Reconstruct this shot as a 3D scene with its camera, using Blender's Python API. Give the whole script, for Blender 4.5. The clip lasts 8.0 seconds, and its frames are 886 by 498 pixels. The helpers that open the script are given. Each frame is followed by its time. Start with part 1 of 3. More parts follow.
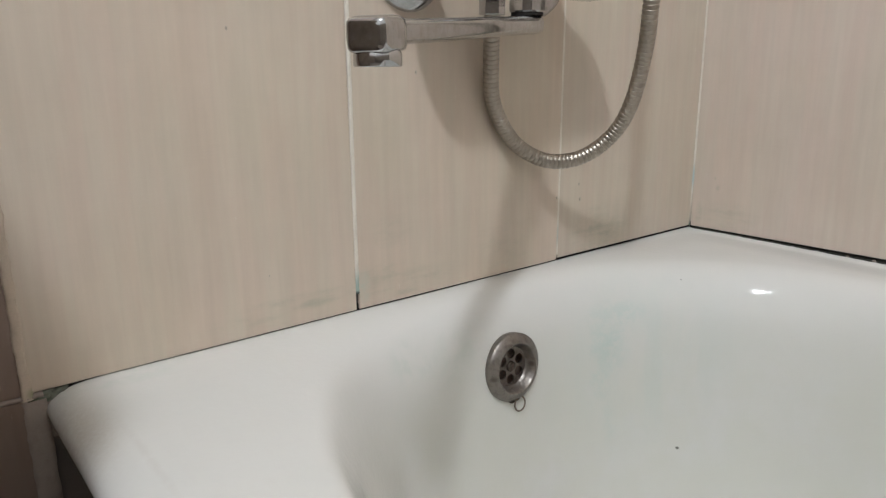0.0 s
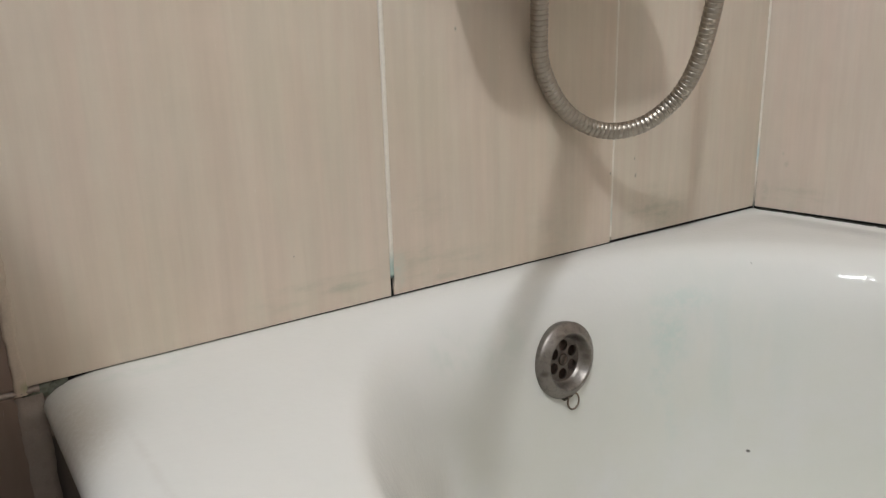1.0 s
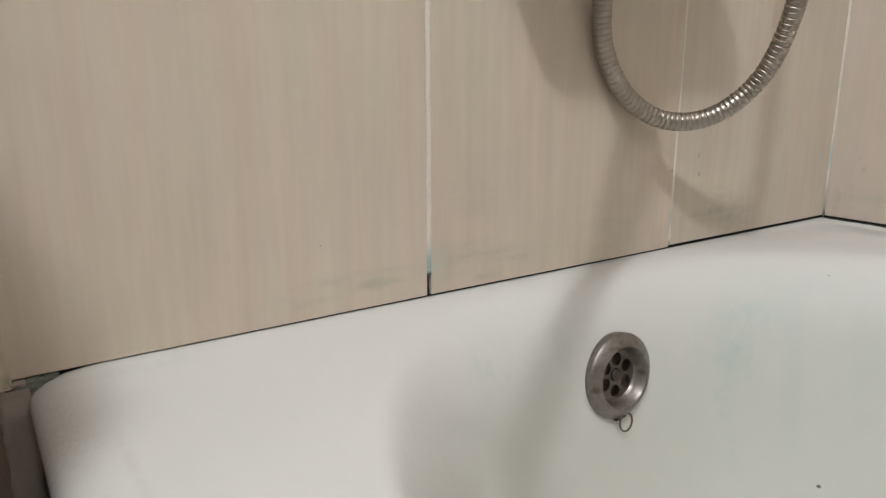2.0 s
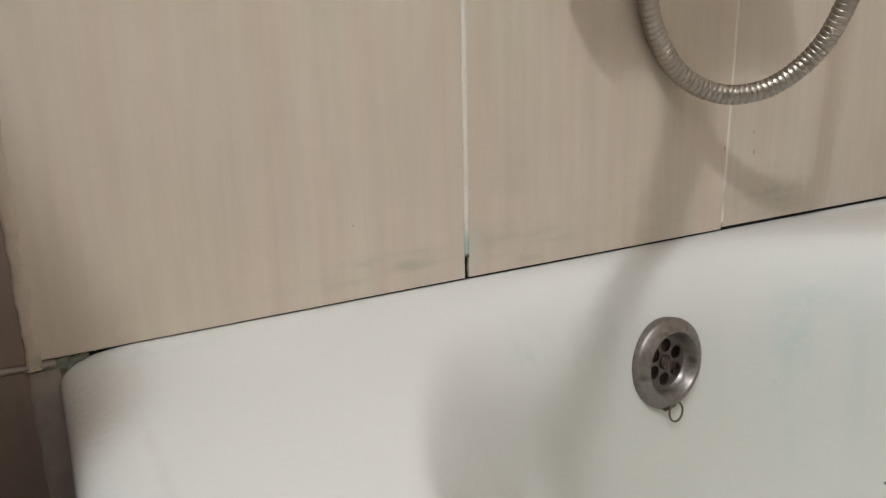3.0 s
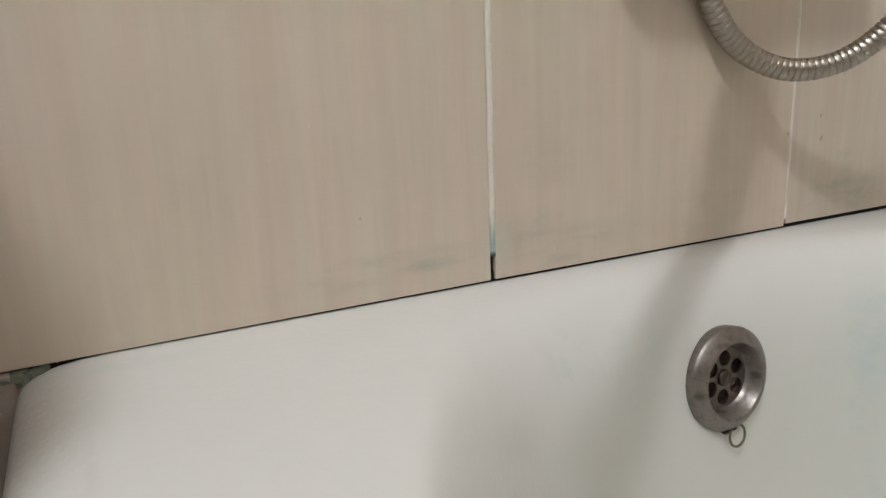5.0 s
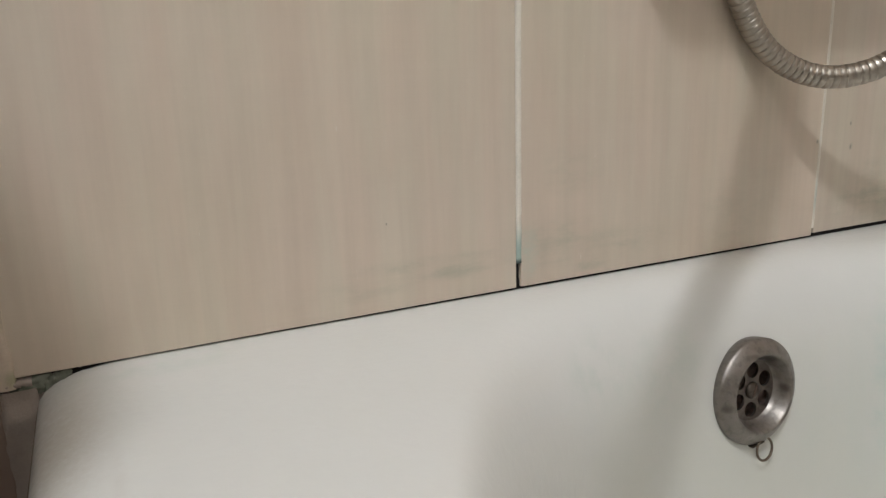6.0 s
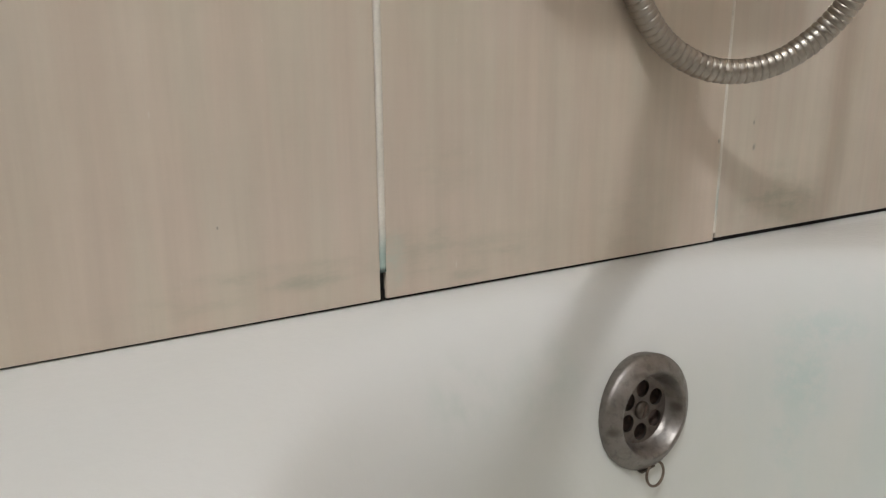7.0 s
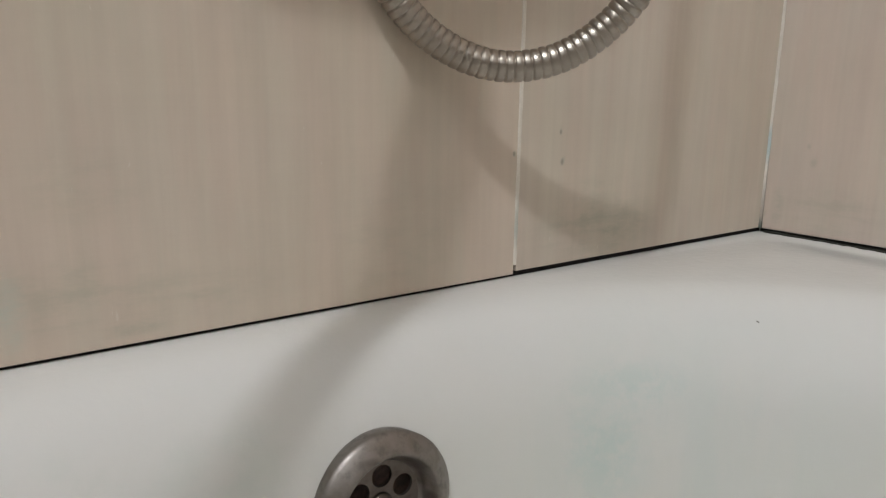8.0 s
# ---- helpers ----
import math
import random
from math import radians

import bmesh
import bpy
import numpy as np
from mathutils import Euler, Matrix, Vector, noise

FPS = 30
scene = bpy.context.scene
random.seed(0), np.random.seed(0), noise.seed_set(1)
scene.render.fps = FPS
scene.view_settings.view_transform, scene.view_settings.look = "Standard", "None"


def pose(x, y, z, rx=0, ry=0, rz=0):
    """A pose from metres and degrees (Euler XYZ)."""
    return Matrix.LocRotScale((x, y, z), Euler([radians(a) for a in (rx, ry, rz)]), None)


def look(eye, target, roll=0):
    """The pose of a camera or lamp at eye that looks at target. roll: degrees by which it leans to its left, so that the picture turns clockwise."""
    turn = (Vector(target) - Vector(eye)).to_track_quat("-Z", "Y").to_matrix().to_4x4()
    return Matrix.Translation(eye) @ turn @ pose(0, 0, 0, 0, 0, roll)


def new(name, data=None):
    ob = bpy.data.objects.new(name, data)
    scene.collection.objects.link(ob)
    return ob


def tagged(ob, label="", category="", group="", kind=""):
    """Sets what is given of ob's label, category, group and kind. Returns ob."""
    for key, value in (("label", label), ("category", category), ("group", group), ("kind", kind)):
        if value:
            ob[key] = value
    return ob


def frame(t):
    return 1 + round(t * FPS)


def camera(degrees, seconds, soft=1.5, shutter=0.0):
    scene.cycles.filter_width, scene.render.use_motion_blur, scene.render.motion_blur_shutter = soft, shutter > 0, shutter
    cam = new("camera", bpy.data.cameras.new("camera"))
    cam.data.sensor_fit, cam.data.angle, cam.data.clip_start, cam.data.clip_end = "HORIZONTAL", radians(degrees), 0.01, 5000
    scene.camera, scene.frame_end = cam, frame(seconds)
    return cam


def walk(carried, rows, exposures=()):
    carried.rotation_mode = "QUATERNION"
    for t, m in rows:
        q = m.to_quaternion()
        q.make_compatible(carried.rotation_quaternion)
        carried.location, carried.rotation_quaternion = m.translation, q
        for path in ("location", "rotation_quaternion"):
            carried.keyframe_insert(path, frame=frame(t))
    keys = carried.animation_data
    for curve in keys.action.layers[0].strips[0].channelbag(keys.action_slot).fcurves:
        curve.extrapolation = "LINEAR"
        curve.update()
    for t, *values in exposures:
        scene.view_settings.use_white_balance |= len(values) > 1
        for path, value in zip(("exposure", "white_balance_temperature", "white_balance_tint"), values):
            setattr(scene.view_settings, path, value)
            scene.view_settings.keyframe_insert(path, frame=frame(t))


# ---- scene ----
cam = camera(63.8, 8.0, soft=1.3)
PATH = [
    (0, (-0.814, -0.502, 0.806), (0.399, 1.007, 0.302), -0.4),
    (0.1, (-0.805, -0.505, 0.802), (0.392, 1.014, 0.296), -0.5),
    (0.2, (-0.798, -0.506, 0.799), (0.381, 1.024, 0.281), -0.6),
    (0.5, (-0.775, -0.48, 0.775), (0.366, 1.081, 0.263), -1.3),
    (1, (-0.784, -0.449, 0.774), (0.357, 1.113, 0.269), -1.5),
    (1.5, (-0.788, -0.431, 0.759), (0.342, 1.137, 0.246), -0.9),
    (1.7, (-0.777, -0.408, 0.755), (0.341, 1.174, 0.259), -0.3),
    (3, (-0.747, -0.388, 0.736), (0.221, 1.291, 0.245), -1.3),
    (3.5, (-0.746, -0.385, 0.741), (0.226, 1.293, 0.251), -1.3),
    (4, (-0.74, -0.39, 0.736), (0.224, 1.297, 0.262), -1.7),
    (4.5, (-0.73, -0.371, 0.724), (0.188, 1.34, 0.247), -2.1),
    (5, (-0.713, -0.343, 0.714), (0.174, 1.39, 0.255), -2.2),
    (5.2, (-0.71, -0.343, 0.706), (0.165, 1.401, 0.267), -2.3),
    (6.3, (-0.721, -0.329, 0.718), (0.163, 1.407, 0.259), -1.1),
    (6.5, (-0.707, -0.329, 0.716), (0.200, 1.396, 0.267), -0.8),
    (7, (-0.658, -0.312, 0.710), (0.346, 1.352, 0.240), -0.2),
    (7.5, (-0.582, -0.289, 0.706), (0.587, 1.280, 0.295), 1.5),
    (8, (-0.517, -0.290, 0.701), (0.642, 1.281, 0.266), 0.9),
]
walk(cam, [(t, look(eye, target, roll)) for t, eye, target, roll in PATH],
     exposures=[(0.0, 0.0, 6310, 10), (0.6, 0.0, 6420, 10), (2.0, 0.02, 6500, 10), (3.5, -0.02, 6500, 10), (5.0, -0.06, 6500, 10), (6.5, -0.08, 6500, 10), (8.0, -0.17, 6420, 11)])

# ---- light ----
world = bpy.data.worlds.new("world")
scene.world = world
world.use_nodes = True
world.node_tree.nodes["Background"].inputs["Color"].default_value = (0.9, 0.92, 1.0, 1)
world.node_tree.nodes["Background"].inputs["Strength"].default_value = 0.02


bulb = bpy.data.lights.new("ceiling_lamp", "POINT")
bulb.energy, bulb.shadow_soft_size, bulb.color = 55.5, 0.048, (0.915, 0.965, 0.995)
new("ceiling_lamp", bulb).location = (-1.28, -0.88, 2.34)


# ---- materials ----
def material(name, colour, rough=0.5, metal=0.0, spec=0.5):
    m = bpy.data.materials.new(name)
    m.use_nodes = True
    b = m.node_tree.nodes["Principled BSDF"]
    b.inputs["Base Color"].default_value = (*colour, 1)
    b.inputs["Roughness"].default_value = rough
    b.inputs["Metallic"].default_value = metal
    b.inputs["Specular IOR Level"].default_value = spec
    return m


class Nodes:
    """Short hand for building a node tree."""

    def __init__(self, m):
        self.t = m.node_tree
        self.b = self.t.nodes["Principled BSDF"]

    def add(self, kind, **values):
        n = self.t.nodes.new(kind)
        for key, value in values.items():
            n.inputs[key.replace("_", " ")].default_value = value
        return n

    def link(self, a, b):
        self.t.links.new(a, b)

    def coords(self, scale=(1, 1, 1), shift=None):
        c = self.add("ShaderNodeTexCoord")
        m = self.add("ShaderNodeMapping")
        m.inputs["Scale"].default_value = scale
        self.link(c.outputs["Object"], m.inputs["Vector"])
        if shift is not None:
            self.link(shift, m.inputs["Location"])
        return m.outputs["Vector"]

    def place(self):
        return self.add("ShaderNodeNewGeometry").outputs["Position"]

    def noise(self, vector, scale, detail=4.0, rough=0.55):
        n = self.add("ShaderNodeTexNoise", Scale=scale, Detail=detail, Roughness=rough)
        self.link(vector, n.inputs["Vector"])
        return n.outputs["Fac"]

    def ramp(self, value, low, high, a=0.0, b=1.0):
        n = self.add("ShaderNodeMapRange")
        for key, v in (("From Min", low), ("From Max", high), ("To Min", a), ("To Max", b)):
            n.inputs[key].default_value = v
        n.interpolation_type = "SMOOTHSTEP"
        self.link(value, n.inputs["Value"])
        return n.outputs["Result"]

    def math(self, op, a, b):
        n = self.add("ShaderNodeMath")
        n.operation = op
        for i, v in enumerate((a, b)):
            if isinstance(v, (int, float)):
                n.inputs[i].default_value = v
            else:
                self.link(v, n.inputs[i])
        return n.outputs[0]

    def mix(self, factor, a, b, blend="MIX"):
        n = self.add("ShaderNodeMix")
        n.data_type, n.blend_type = "RGBA", blend
        if isinstance(factor, (int, float)):
            n.inputs["Factor"].default_value = factor
        else:
            self.link(factor, n.inputs["Factor"])
        for key, v in ((6, a), (7, b)):
            if isinstance(v, tuple):
                n.inputs[key].default_value = (*v, 1)
            else:
                self.link(v, n.inputs[key])
        return n.outputs[2]

    def blob(self, centre, radii, edge=0.5):
        """1 inside an ellipsoid at centre (world metres), fading out over its edge; broken up by noise."""
        s = self.add("ShaderNodeVectorMath")
        s.operation = "SUBTRACT"
        self.link(self.place(), s.inputs[0])
        s.inputs[1].default_value = centre
        d = self.add("ShaderNodeVectorMath")
        d.operation = "DIVIDE"
        self.link(s.outputs[0], d.inputs[0])
        d.inputs[1].default_value = radii
        n = self.add("ShaderNodeVectorMath")
        n.operation = "LENGTH"
        self.link(d.outputs[0], n.inputs[0])
        return self.ramp(n.outputs["Value"], 1.0, edge)

    def bump(self, height, distance, strength=1.0):
        n = self.add("ShaderNodeBump", Distance=distance, Strength=strength)
        self.link(height, n.inputs["Height"])
        self.link(n.outputs["Normal"], self.b.inputs["Normal"])


def tile_material(name, light, dark, stain, rough):
    """Glazed tile with fine vertical threads, like linen, and faint smears."""
    m = material(name, light, rough, 0, 0.45)
    n = Nodes(m)
    info = n.add("ShaderNodeObjectInfo")
    vec = n.add("ShaderNodeCombineXYZ")
    for i in range(3):
        n.link(n.math("MULTIPLY", info.outputs["Random"], 7.0 + i), vec.inputs[i])
    broad = n.noise(n.coords((60, 60, 1.6), vec.outputs[0]), 1.0, 3)
    fine = n.noise(n.coords((430, 430, 5.0), vec.outputs[0]), 1.0, 4, 0.7)
    weft = n.noise(n.coords((16, 16, 900), vec.outputs[0]), 1.0, 2)
    cloud = n.noise(n.coords((9, 9, 6), vec.outputs[0]), 1.0, 3)
    band = n.noise(n.coords((135, 135, 9), vec.outputs[0]), 1.0, 5, 0.62)
    f = n.math("ADD", n.math("MULTIPLY", n.ramp(broad, 0.25, 0.75), 0.30), n.math("MULTIPLY", n.ramp(fine, 0.3, 0.7), 0.07))
    f = n.math("ADD", f, n.math("MULTIPLY", n.ramp(band, 0.3, 0.7), 0.32))
    patch = n.noise(n.coords((34, 34, 22), vec.outputs[0]), 1.0, 4, 0.6)
    f = n.math("ADD", f, n.math("MULTIPLY", n.ramp(patch, 0.3, 0.7), 0.17))
    f = n.math("ADD", f, n.math("MULTIPLY", n.ramp(weft, 0.3, 0.7), 0.05))
    f = n.math("ADD", f, n.math("MULTIPLY", n.ramp(cloud, 0.3, 0.7), 0.28))
    col = n.mix(f, light, dark)
    speck = n.ramp(n.noise(n.coords((330, 330, 95), vec.outputs[0]), 1.0, 3), 0.71, 0.78)
    col = n.mix(n.math("MULTIPLY", speck, 0.35), col, (0.78, 0.74, 0.68))
    hue = n.ramp(n.noise(n.place(), 5.0, 3), 0.35, 0.65, 0.0, 0.55)
    col = n.mix(hue, col, n.mix(1.0, col, (0.985, 1.0, 0.945), "MULTIPLY"))
    pink = n.ramp(n.noise(n.coords((48, 48, 5.0), vec.outputs[0]), 1.0, 5, 0.6), 0.36, 0.64, 0.0, 1.0)
    col = n.mix(pink, col, n.mix(1.0, col, (1.005, 0.966, 0.968), "MULTIPLY"))
    dirt = n.ramp(n.noise(n.coords((40, 40, 110)), 1.0, 5, 0.65), 0.40, 0.70)
    marks = None
    for centre, radii, amount in stain:
        b = n.math("MULTIPLY", n.blob(centre, radii, 0.15), amount)
        marks = b if marks is None else n.math("MAXIMUM", marks, b)
    if marks is not None:
        col = n.mix(n.math("MULTIPLY", marks, n.math("ADD", n.math("MULTIPLY", dirt, 0.60), 0.16)), col, (0.35, 0.365, 0.28))
        for centre, r in DOTS:
            col = n.mix(n.math("MULTIPLY", n.blob(centre, (r, 0.01, r * 1.5), 0.2), 0.6), col, (0.20, 0.19, 0.155))
        wash = n.math("MULTIPLY", n.blob((-0.4985, 0, 0.619), (0.009, 0.03, 0.022), 0.1), n.ramp(dirt, 0.0, 0.8, 0.25, 0.6))
        col = n.mix(wash, col, (0.50, 0.57, 0.50))
    n.link(col, n.b.inputs["Base Color"])
    n.link(n.ramp(cloud, 0.2, 0.8, rough - 0.06, rough + 0.08), n.b.inputs["Roughness"])
    n.bump(n.math("ADD", fine, n.math("MULTIPLY", weft, 0.5)), 0.0003, 0.12)
    return m


DOTS = [((-0.6044, 0, 0.8312), 0.0014), ((-0.585, 0, 0.646), 0.0007), ((-0.219, 0, 0.662), 0.0019), ((-0.2212, 0, 0.679), 0.0014), ((-0.2562, 0, 0.668), 0.0013), ((-0.439, 0, 0.799), 0.0011)]
SMEARS = [((-0.545, 0, 0.616), (0.034, 0.03, 0.007), 0.72), ((-0.48, 0, 0.625), (0.05, 0.03, 0.018), 0.5),
          ((-0.455, 0, 0.607), (0.02, 0.03, 0.006), 0.6), ((-0.47, 0, 0.665), (0.03, 0.03, 0.02), 0.35),
          ((-0.60, 0, 0.612), (0.06, 0.03, 0.01), 0.3), ((-0.185, 0, 0.621), (0.075, 0.03, 0.024), 0.72), ((-0.46, 0, 0.617), (0.09, 0.03, 0.016), 0.45), ((-0.56, 0, 0.622), (0.07, 0.03, 0.006), 0.5), ((-0.19, 0, 0.640), (0.05, 0.03, 0.02), 0.4), ((0, -0.0303, 0.6657), (0.03, 0.0022, 0.0035), 0.8), ((0, -0.0026, 0.6139), (0.03, 0.002, 0.004), 1.0),
          ((-0.33, 0, 0.63), (0.05, 0.03, 0.05), 0.25), ((-0.218, 0, 0.663), (0.0022, 0.03, 0.004), 0.9),
          ((-0.221, 0, 0.680), (0.002, 0.03, 0.004), 0.6), ((-0.2555, 0, 0.668), (0.0018, 0.03, 0.0025), 1.0),
          ((-0.439, 0, 0.799), (0.002, 0.03, 0.003), 0.8), ((0, -0.05, 0.62), (0.03, 0.05, 0.025), 0.42),
          ((0, -0.035, 0.655), (0.03, 0.004, 0.006), 0.5), ((0, -0.012, 0.62), (0.02, 0.008, 0.02), 0.6)]
TILE = tile_material("beige_tile", (0.705, 0.612, 0.510), (0.605, 0.521, 0.430), SMEARS, 0.38)
# TILE again with a cooler tint put into its colour, for the east wall
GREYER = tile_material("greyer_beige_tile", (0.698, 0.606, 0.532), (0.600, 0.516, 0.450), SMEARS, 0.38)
# copy of TILE for column 3, the weaker light there put into its colour
TILE_FALLOFF = tile_material("beige_tile_falloff", (0.680, 0.600, 0.508), (0.580, 0.510, 0.428), SMEARS, 0.38)
BROWN = tile_material("brown_tile", (0.31, 0.232, 0.192), (0.24, 0.178, 0.147), [], 0.4)


def grout_material(name, colour, stains):
    m = material(name, colour, 0.85, 0, 0.2)
    n = Nodes(m)
    grain = n.noise(n.place(), 900, 4)
    blot = n.noise(n.place(), 90, 4)
    col = n.mix(n.ramp(grain, 0.3, 0.7, 0, 0.25), colour, tuple(c * 0.75 for c in colour))
    col = n.mix(n.ramp(blot, 0.5, 0.75, 0, 0.3), col, tuple(c * k for c, k in zip(colour, (0.55, 0.56, 0.53))))
    for centre, radii, tint in stains:
        col = n.mix(n.blob(centre, radii, 0.1), col, tint)
    n.link(col, n.b.inputs["Base Color"])
    n.bump(n.math("ADD", grain, blot), 0.0006, 0.3)
    return m


TEAL = (0.40, 0.50, 0.455)
GROUT = grout_material("white_grout", (0.82, 0.765, 0.68), [
    ((-0.505, 0, 0.619), (0.02, 0.03, 0.022), TEAL), ((-0.505, 0, 0.6145), (0.02, 0.03, 0.0035), (0.07, 0.09, 0.08)), ((-0.2525, 0, 0.628), (0.02, 0.03, 0.018), (0.56, 0.56, 0.50)),
    ((0, 0, 0.665), (0.02, 0.03, 0.022), (0.56, 0.64, 0.63)), ((0, 0, 0.605), (0.02, 0.03, 0.045), (0.48, 0.43, 0.37)), ((0, 0, 0.60), (0.02, 0.03, 0.012), (0.13, 0.15, 0.13))])
OLD_GROUT = grout_material("dirty_grout", (0.60, 0.50, 0.40), [((-0.756, 0, 0.599), (0.006, 0.03, 0.006), (0.40, 0.37, 0.25)),
                                                              ((-0.7485, 0, 0.596), (0.008, 0.03, 0.008), (0.27, 0.28, 0.21))])
MORTAR = grout_material("grey_mortar", (0.40, 0.335, 0.29), [])
CAULK = grout_material("grimy_caulk", (0.035, 0.035, 0.028), [])
MOSS = grout_material("mossy_grout", (0.21, 0.222, 0.178), [])
# near-black for open gaps, their darkness put into the colour
BLACK = material("black_gap_fill", (0.014, 0.012, 0.011), 0.75, 0, 0.2)
PLASTER = material("plaster", (0.58, 0.57, 0.55), 0.9)
n = Nodes(PLASTER)
n.link(n.mix(n.ramp(n.noise(n.place(), 6, 5), 0.3, 0.7), (0.60, 0.59, 0.57), (0.54, 0.53, 0.51)), n.b.inputs["Base Color"])
n.bump(n.noise(n.place(), 300, 3), 0.001, 0.3)
FLOOR = material("floor_tile", (0.25, 0.21, 0.18), 0.5)
n = Nodes(FLOOR)
n.link(n.mix(n.ramp(n.noise(n.place(), 14, 5), 0.3, 0.7), (0.27, 0.23, 0.19), (0.20, 0.165, 0.14)), n.b.inputs["Base Color"])

ENAMEL = material("white_enamel", (0.73, 0.715, 0.69), 0.08, 0, 0.15)
n = Nodes(ENAMEL)
wash = n.noise(n.place(), 9.0, 4, 0.6)
runs = n.add("ShaderNodeMapping", Scale=(30, 30, 3))
n.link(n.place(), runs.inputs["Vector"])
drips = n.noise(runs.outputs[0], 1.0, 4)
col = n.mix(n.ramp(wash, 0.35, 0.7, 0, 0.5), (0.718, 0.713, 0.69), (0.693, 0.696, 0.665))
yellow = n.math("MULTIPLY", n.ramp(n.noise(n.place(), 14, 4), 0.2, 0.6), n.blob((-0.36, -0.30, 0.40), (0.40, 0.42, 0.26), 0.6))
col = n.mix(n.math("MULTIPLY", yellow, 0.55), col, (0.675, 0.675, 0.60))
green = n.math("MULTIPLY", n.math("MULTIPLY", n.ramp(drips, 0.36, 0.66), n.blob((-0.22, -0.09, 0.505), (0.15, 0.12, 0.12), 0.2)), 0.4)
mottle = n.ramp(n.noise(n.place(), 75, 6, 0.7), 0.34, 0.62, 0.25, 1.0)
for centre, radii, amount in (((-0.236, -0.068, 0.555), (0.055, 0.07, 0.022), 0.85), ((-0.254, -0.064, 0.525), (0.036, 0.06, 0.05), 1.0),
                              ((-0.265, -0.066, 0.488), (0.021, 0.06, 0.035), 0.8), ((-0.258, -0.072, 0.44), (0.014, 0.06, 0.06), 0.4)):
    green = n.math("MAXIMUM", green, n.math("MULTIPLY", n.math("MULTIPLY", mottle, n.blob(centre, radii, 0.1)), amount))
col = n.mix(n.math("MULTIPLY", green, 0.48), col, (0.47, 0.615, 0.58))
for centre, radii, amount in (((-0.44, -0.045, 0.555), (0.06, 0.06, 0.04), 0.35), ((-0.498, -0.052, 0.567), (0.035, 0.05, 0.025), 0.5), ((-0.70, -0.012, 0.6), (0.06, 0.02, 0.03), 0.4)):
    g = n.math("MULTIPLY", n.ramp(n.noise(n.place(), 60, 4), 0.35, 0.7), n.blob(centre, radii, 0.1))
    col = n.mix(n.math("MULTIPLY", g, amount), col, (0.55, 0.62, 0.57))
# grainy grime, with the corner's soft shade and brown reflection put into its colour
grime = n.math("MULTIPLY", n.ramp(n.noise(n.place(), 330, 5, 0.7), 0.2, 0.62, 0.35, 1.0), n.blob((-0.752, -0.06, 0.592), (0.044, 0.10, 0.05), 0.1))
col = n.mix(n.math("MULTIPLY", grime, 0.55), col, (0.50, 0.45, 0.395))
rust = n.math("MULTIPLY", n.ramp(n.noise(n.place(), 800, 2), 0.35, 0.75), n.blob((-0.735, -0.07, 0.592), (0.016, 0.06, 0.02), 0.2))
col = n.mix(n.math("MULTIPLY", rust, 0.10), col, (0.40, 0.30, 0.19))
# faint line along the rim's crease, its shading put into the colour
crease_shade = n.math("MULTIPLY", n.ramp(n.noise(n.place(), 120, 3), 0.2, 0.6), n.blob((-0.7215, -0.13, 0.5985), (0.004, 0.075, 0.01), 0.1))
col = n.mix(n.math("MULTIPLY", crease_shade, 0.16), col, (0.50, 0.45, 0.42))
for centre, r in (((-0.1990, -0.132, 0.4110), 0.0021), ((-0.1255, -0.2727, 0.4951), 0.0017), ((-0.1712, -0.0953, 0.5848), 0.0007)):
    col = n.mix(n.blob(centre, (r, 0.02, r), 0.3), col, (0.14, 0.14, 0.12))
n.link(col, n.b.inputs["Base Color"])
n.link(n.ramp(n.noise(n.place(), 40, 4), 0.3, 0.7, 0.05, 0.10), n.b.inputs["Roughness"])
n.bump(n.math("ADD", n.noise(n.place(), 18, 2), n.math("MULTIPLY", n.noise(n.place(), 190, 3), 0.55)), 0.002, 0.12)
# near-black puts the shade below the rim into the bath side's colour
SIDE_SHADE = material("tub_side_shade", (0.05, 0.04, 0.035), 0.8)


def metal_material(name, colour, rough, grime, spread):
    m = material(name, colour, rough, 1.0)
    n = Nodes(m)
    a = n.noise(n.place(), 130, 5, 0.65)
    col = n.mix(n.ramp(a, 0.4, 0.75, 0, grime), colour, (0.20, 0.17, 0.14))
    spots = n.ramp(n.noise(n.place(), 210, 5, 0.6), 0.48, 0.72, 0, grime)
    col = n.mix(spots, col, tuple(c * 0.55 for c in colour))
    n.link(col, n.b.inputs["Base Color"])
    n.link(n.ramp(n.noise(n.place(), 220, 4), 0.3, 0.75, rough, rough + spread), n.b.inputs["Roughness"])
    return m


CHROME = metal_material("chrome", (0.50, 0.505, 0.515), 0.05, 0.35, 0.10)
STEEL = metal_material("dull_steel", (0.28, 0.254, 0.236), 0.37, 0.6, 0.18)
n = Nodes(STEEL)
col = n.b.inputs["Base Color"].links[0].from_socket
for centre, radii, amount in (((-0.405, -0.066, 0.527), (0.0045, 0.01, 0.0035), 0.6), ((-0.3545, -0.063, 0.5285), (0.0025, 0.01, 0.004), 0.7),
                              ((-0.385, -0.066, 0.555), (0.007, 0.01, 0.002), 0.5)):
    col = n.mix(n.math("MULTIPLY", n.blob(centre, radii, 0.2), amount), col, (0.11, 0.088, 0.075))
n.link(col, n.b.inputs["Base Color"])
HOSE = metal_material("hose_steel", (0.41, 0.367, 0.318), 0.31, 0.18, 0.08)
PLATE = metal_material("dull_plate", (0.18, 0.150, 0.133), 0.38, 0.6, 0.2)
WIRE = metal_material("brown_wire", (0.22, 0.17, 0.13), 0.35, 0.5, 0.2)
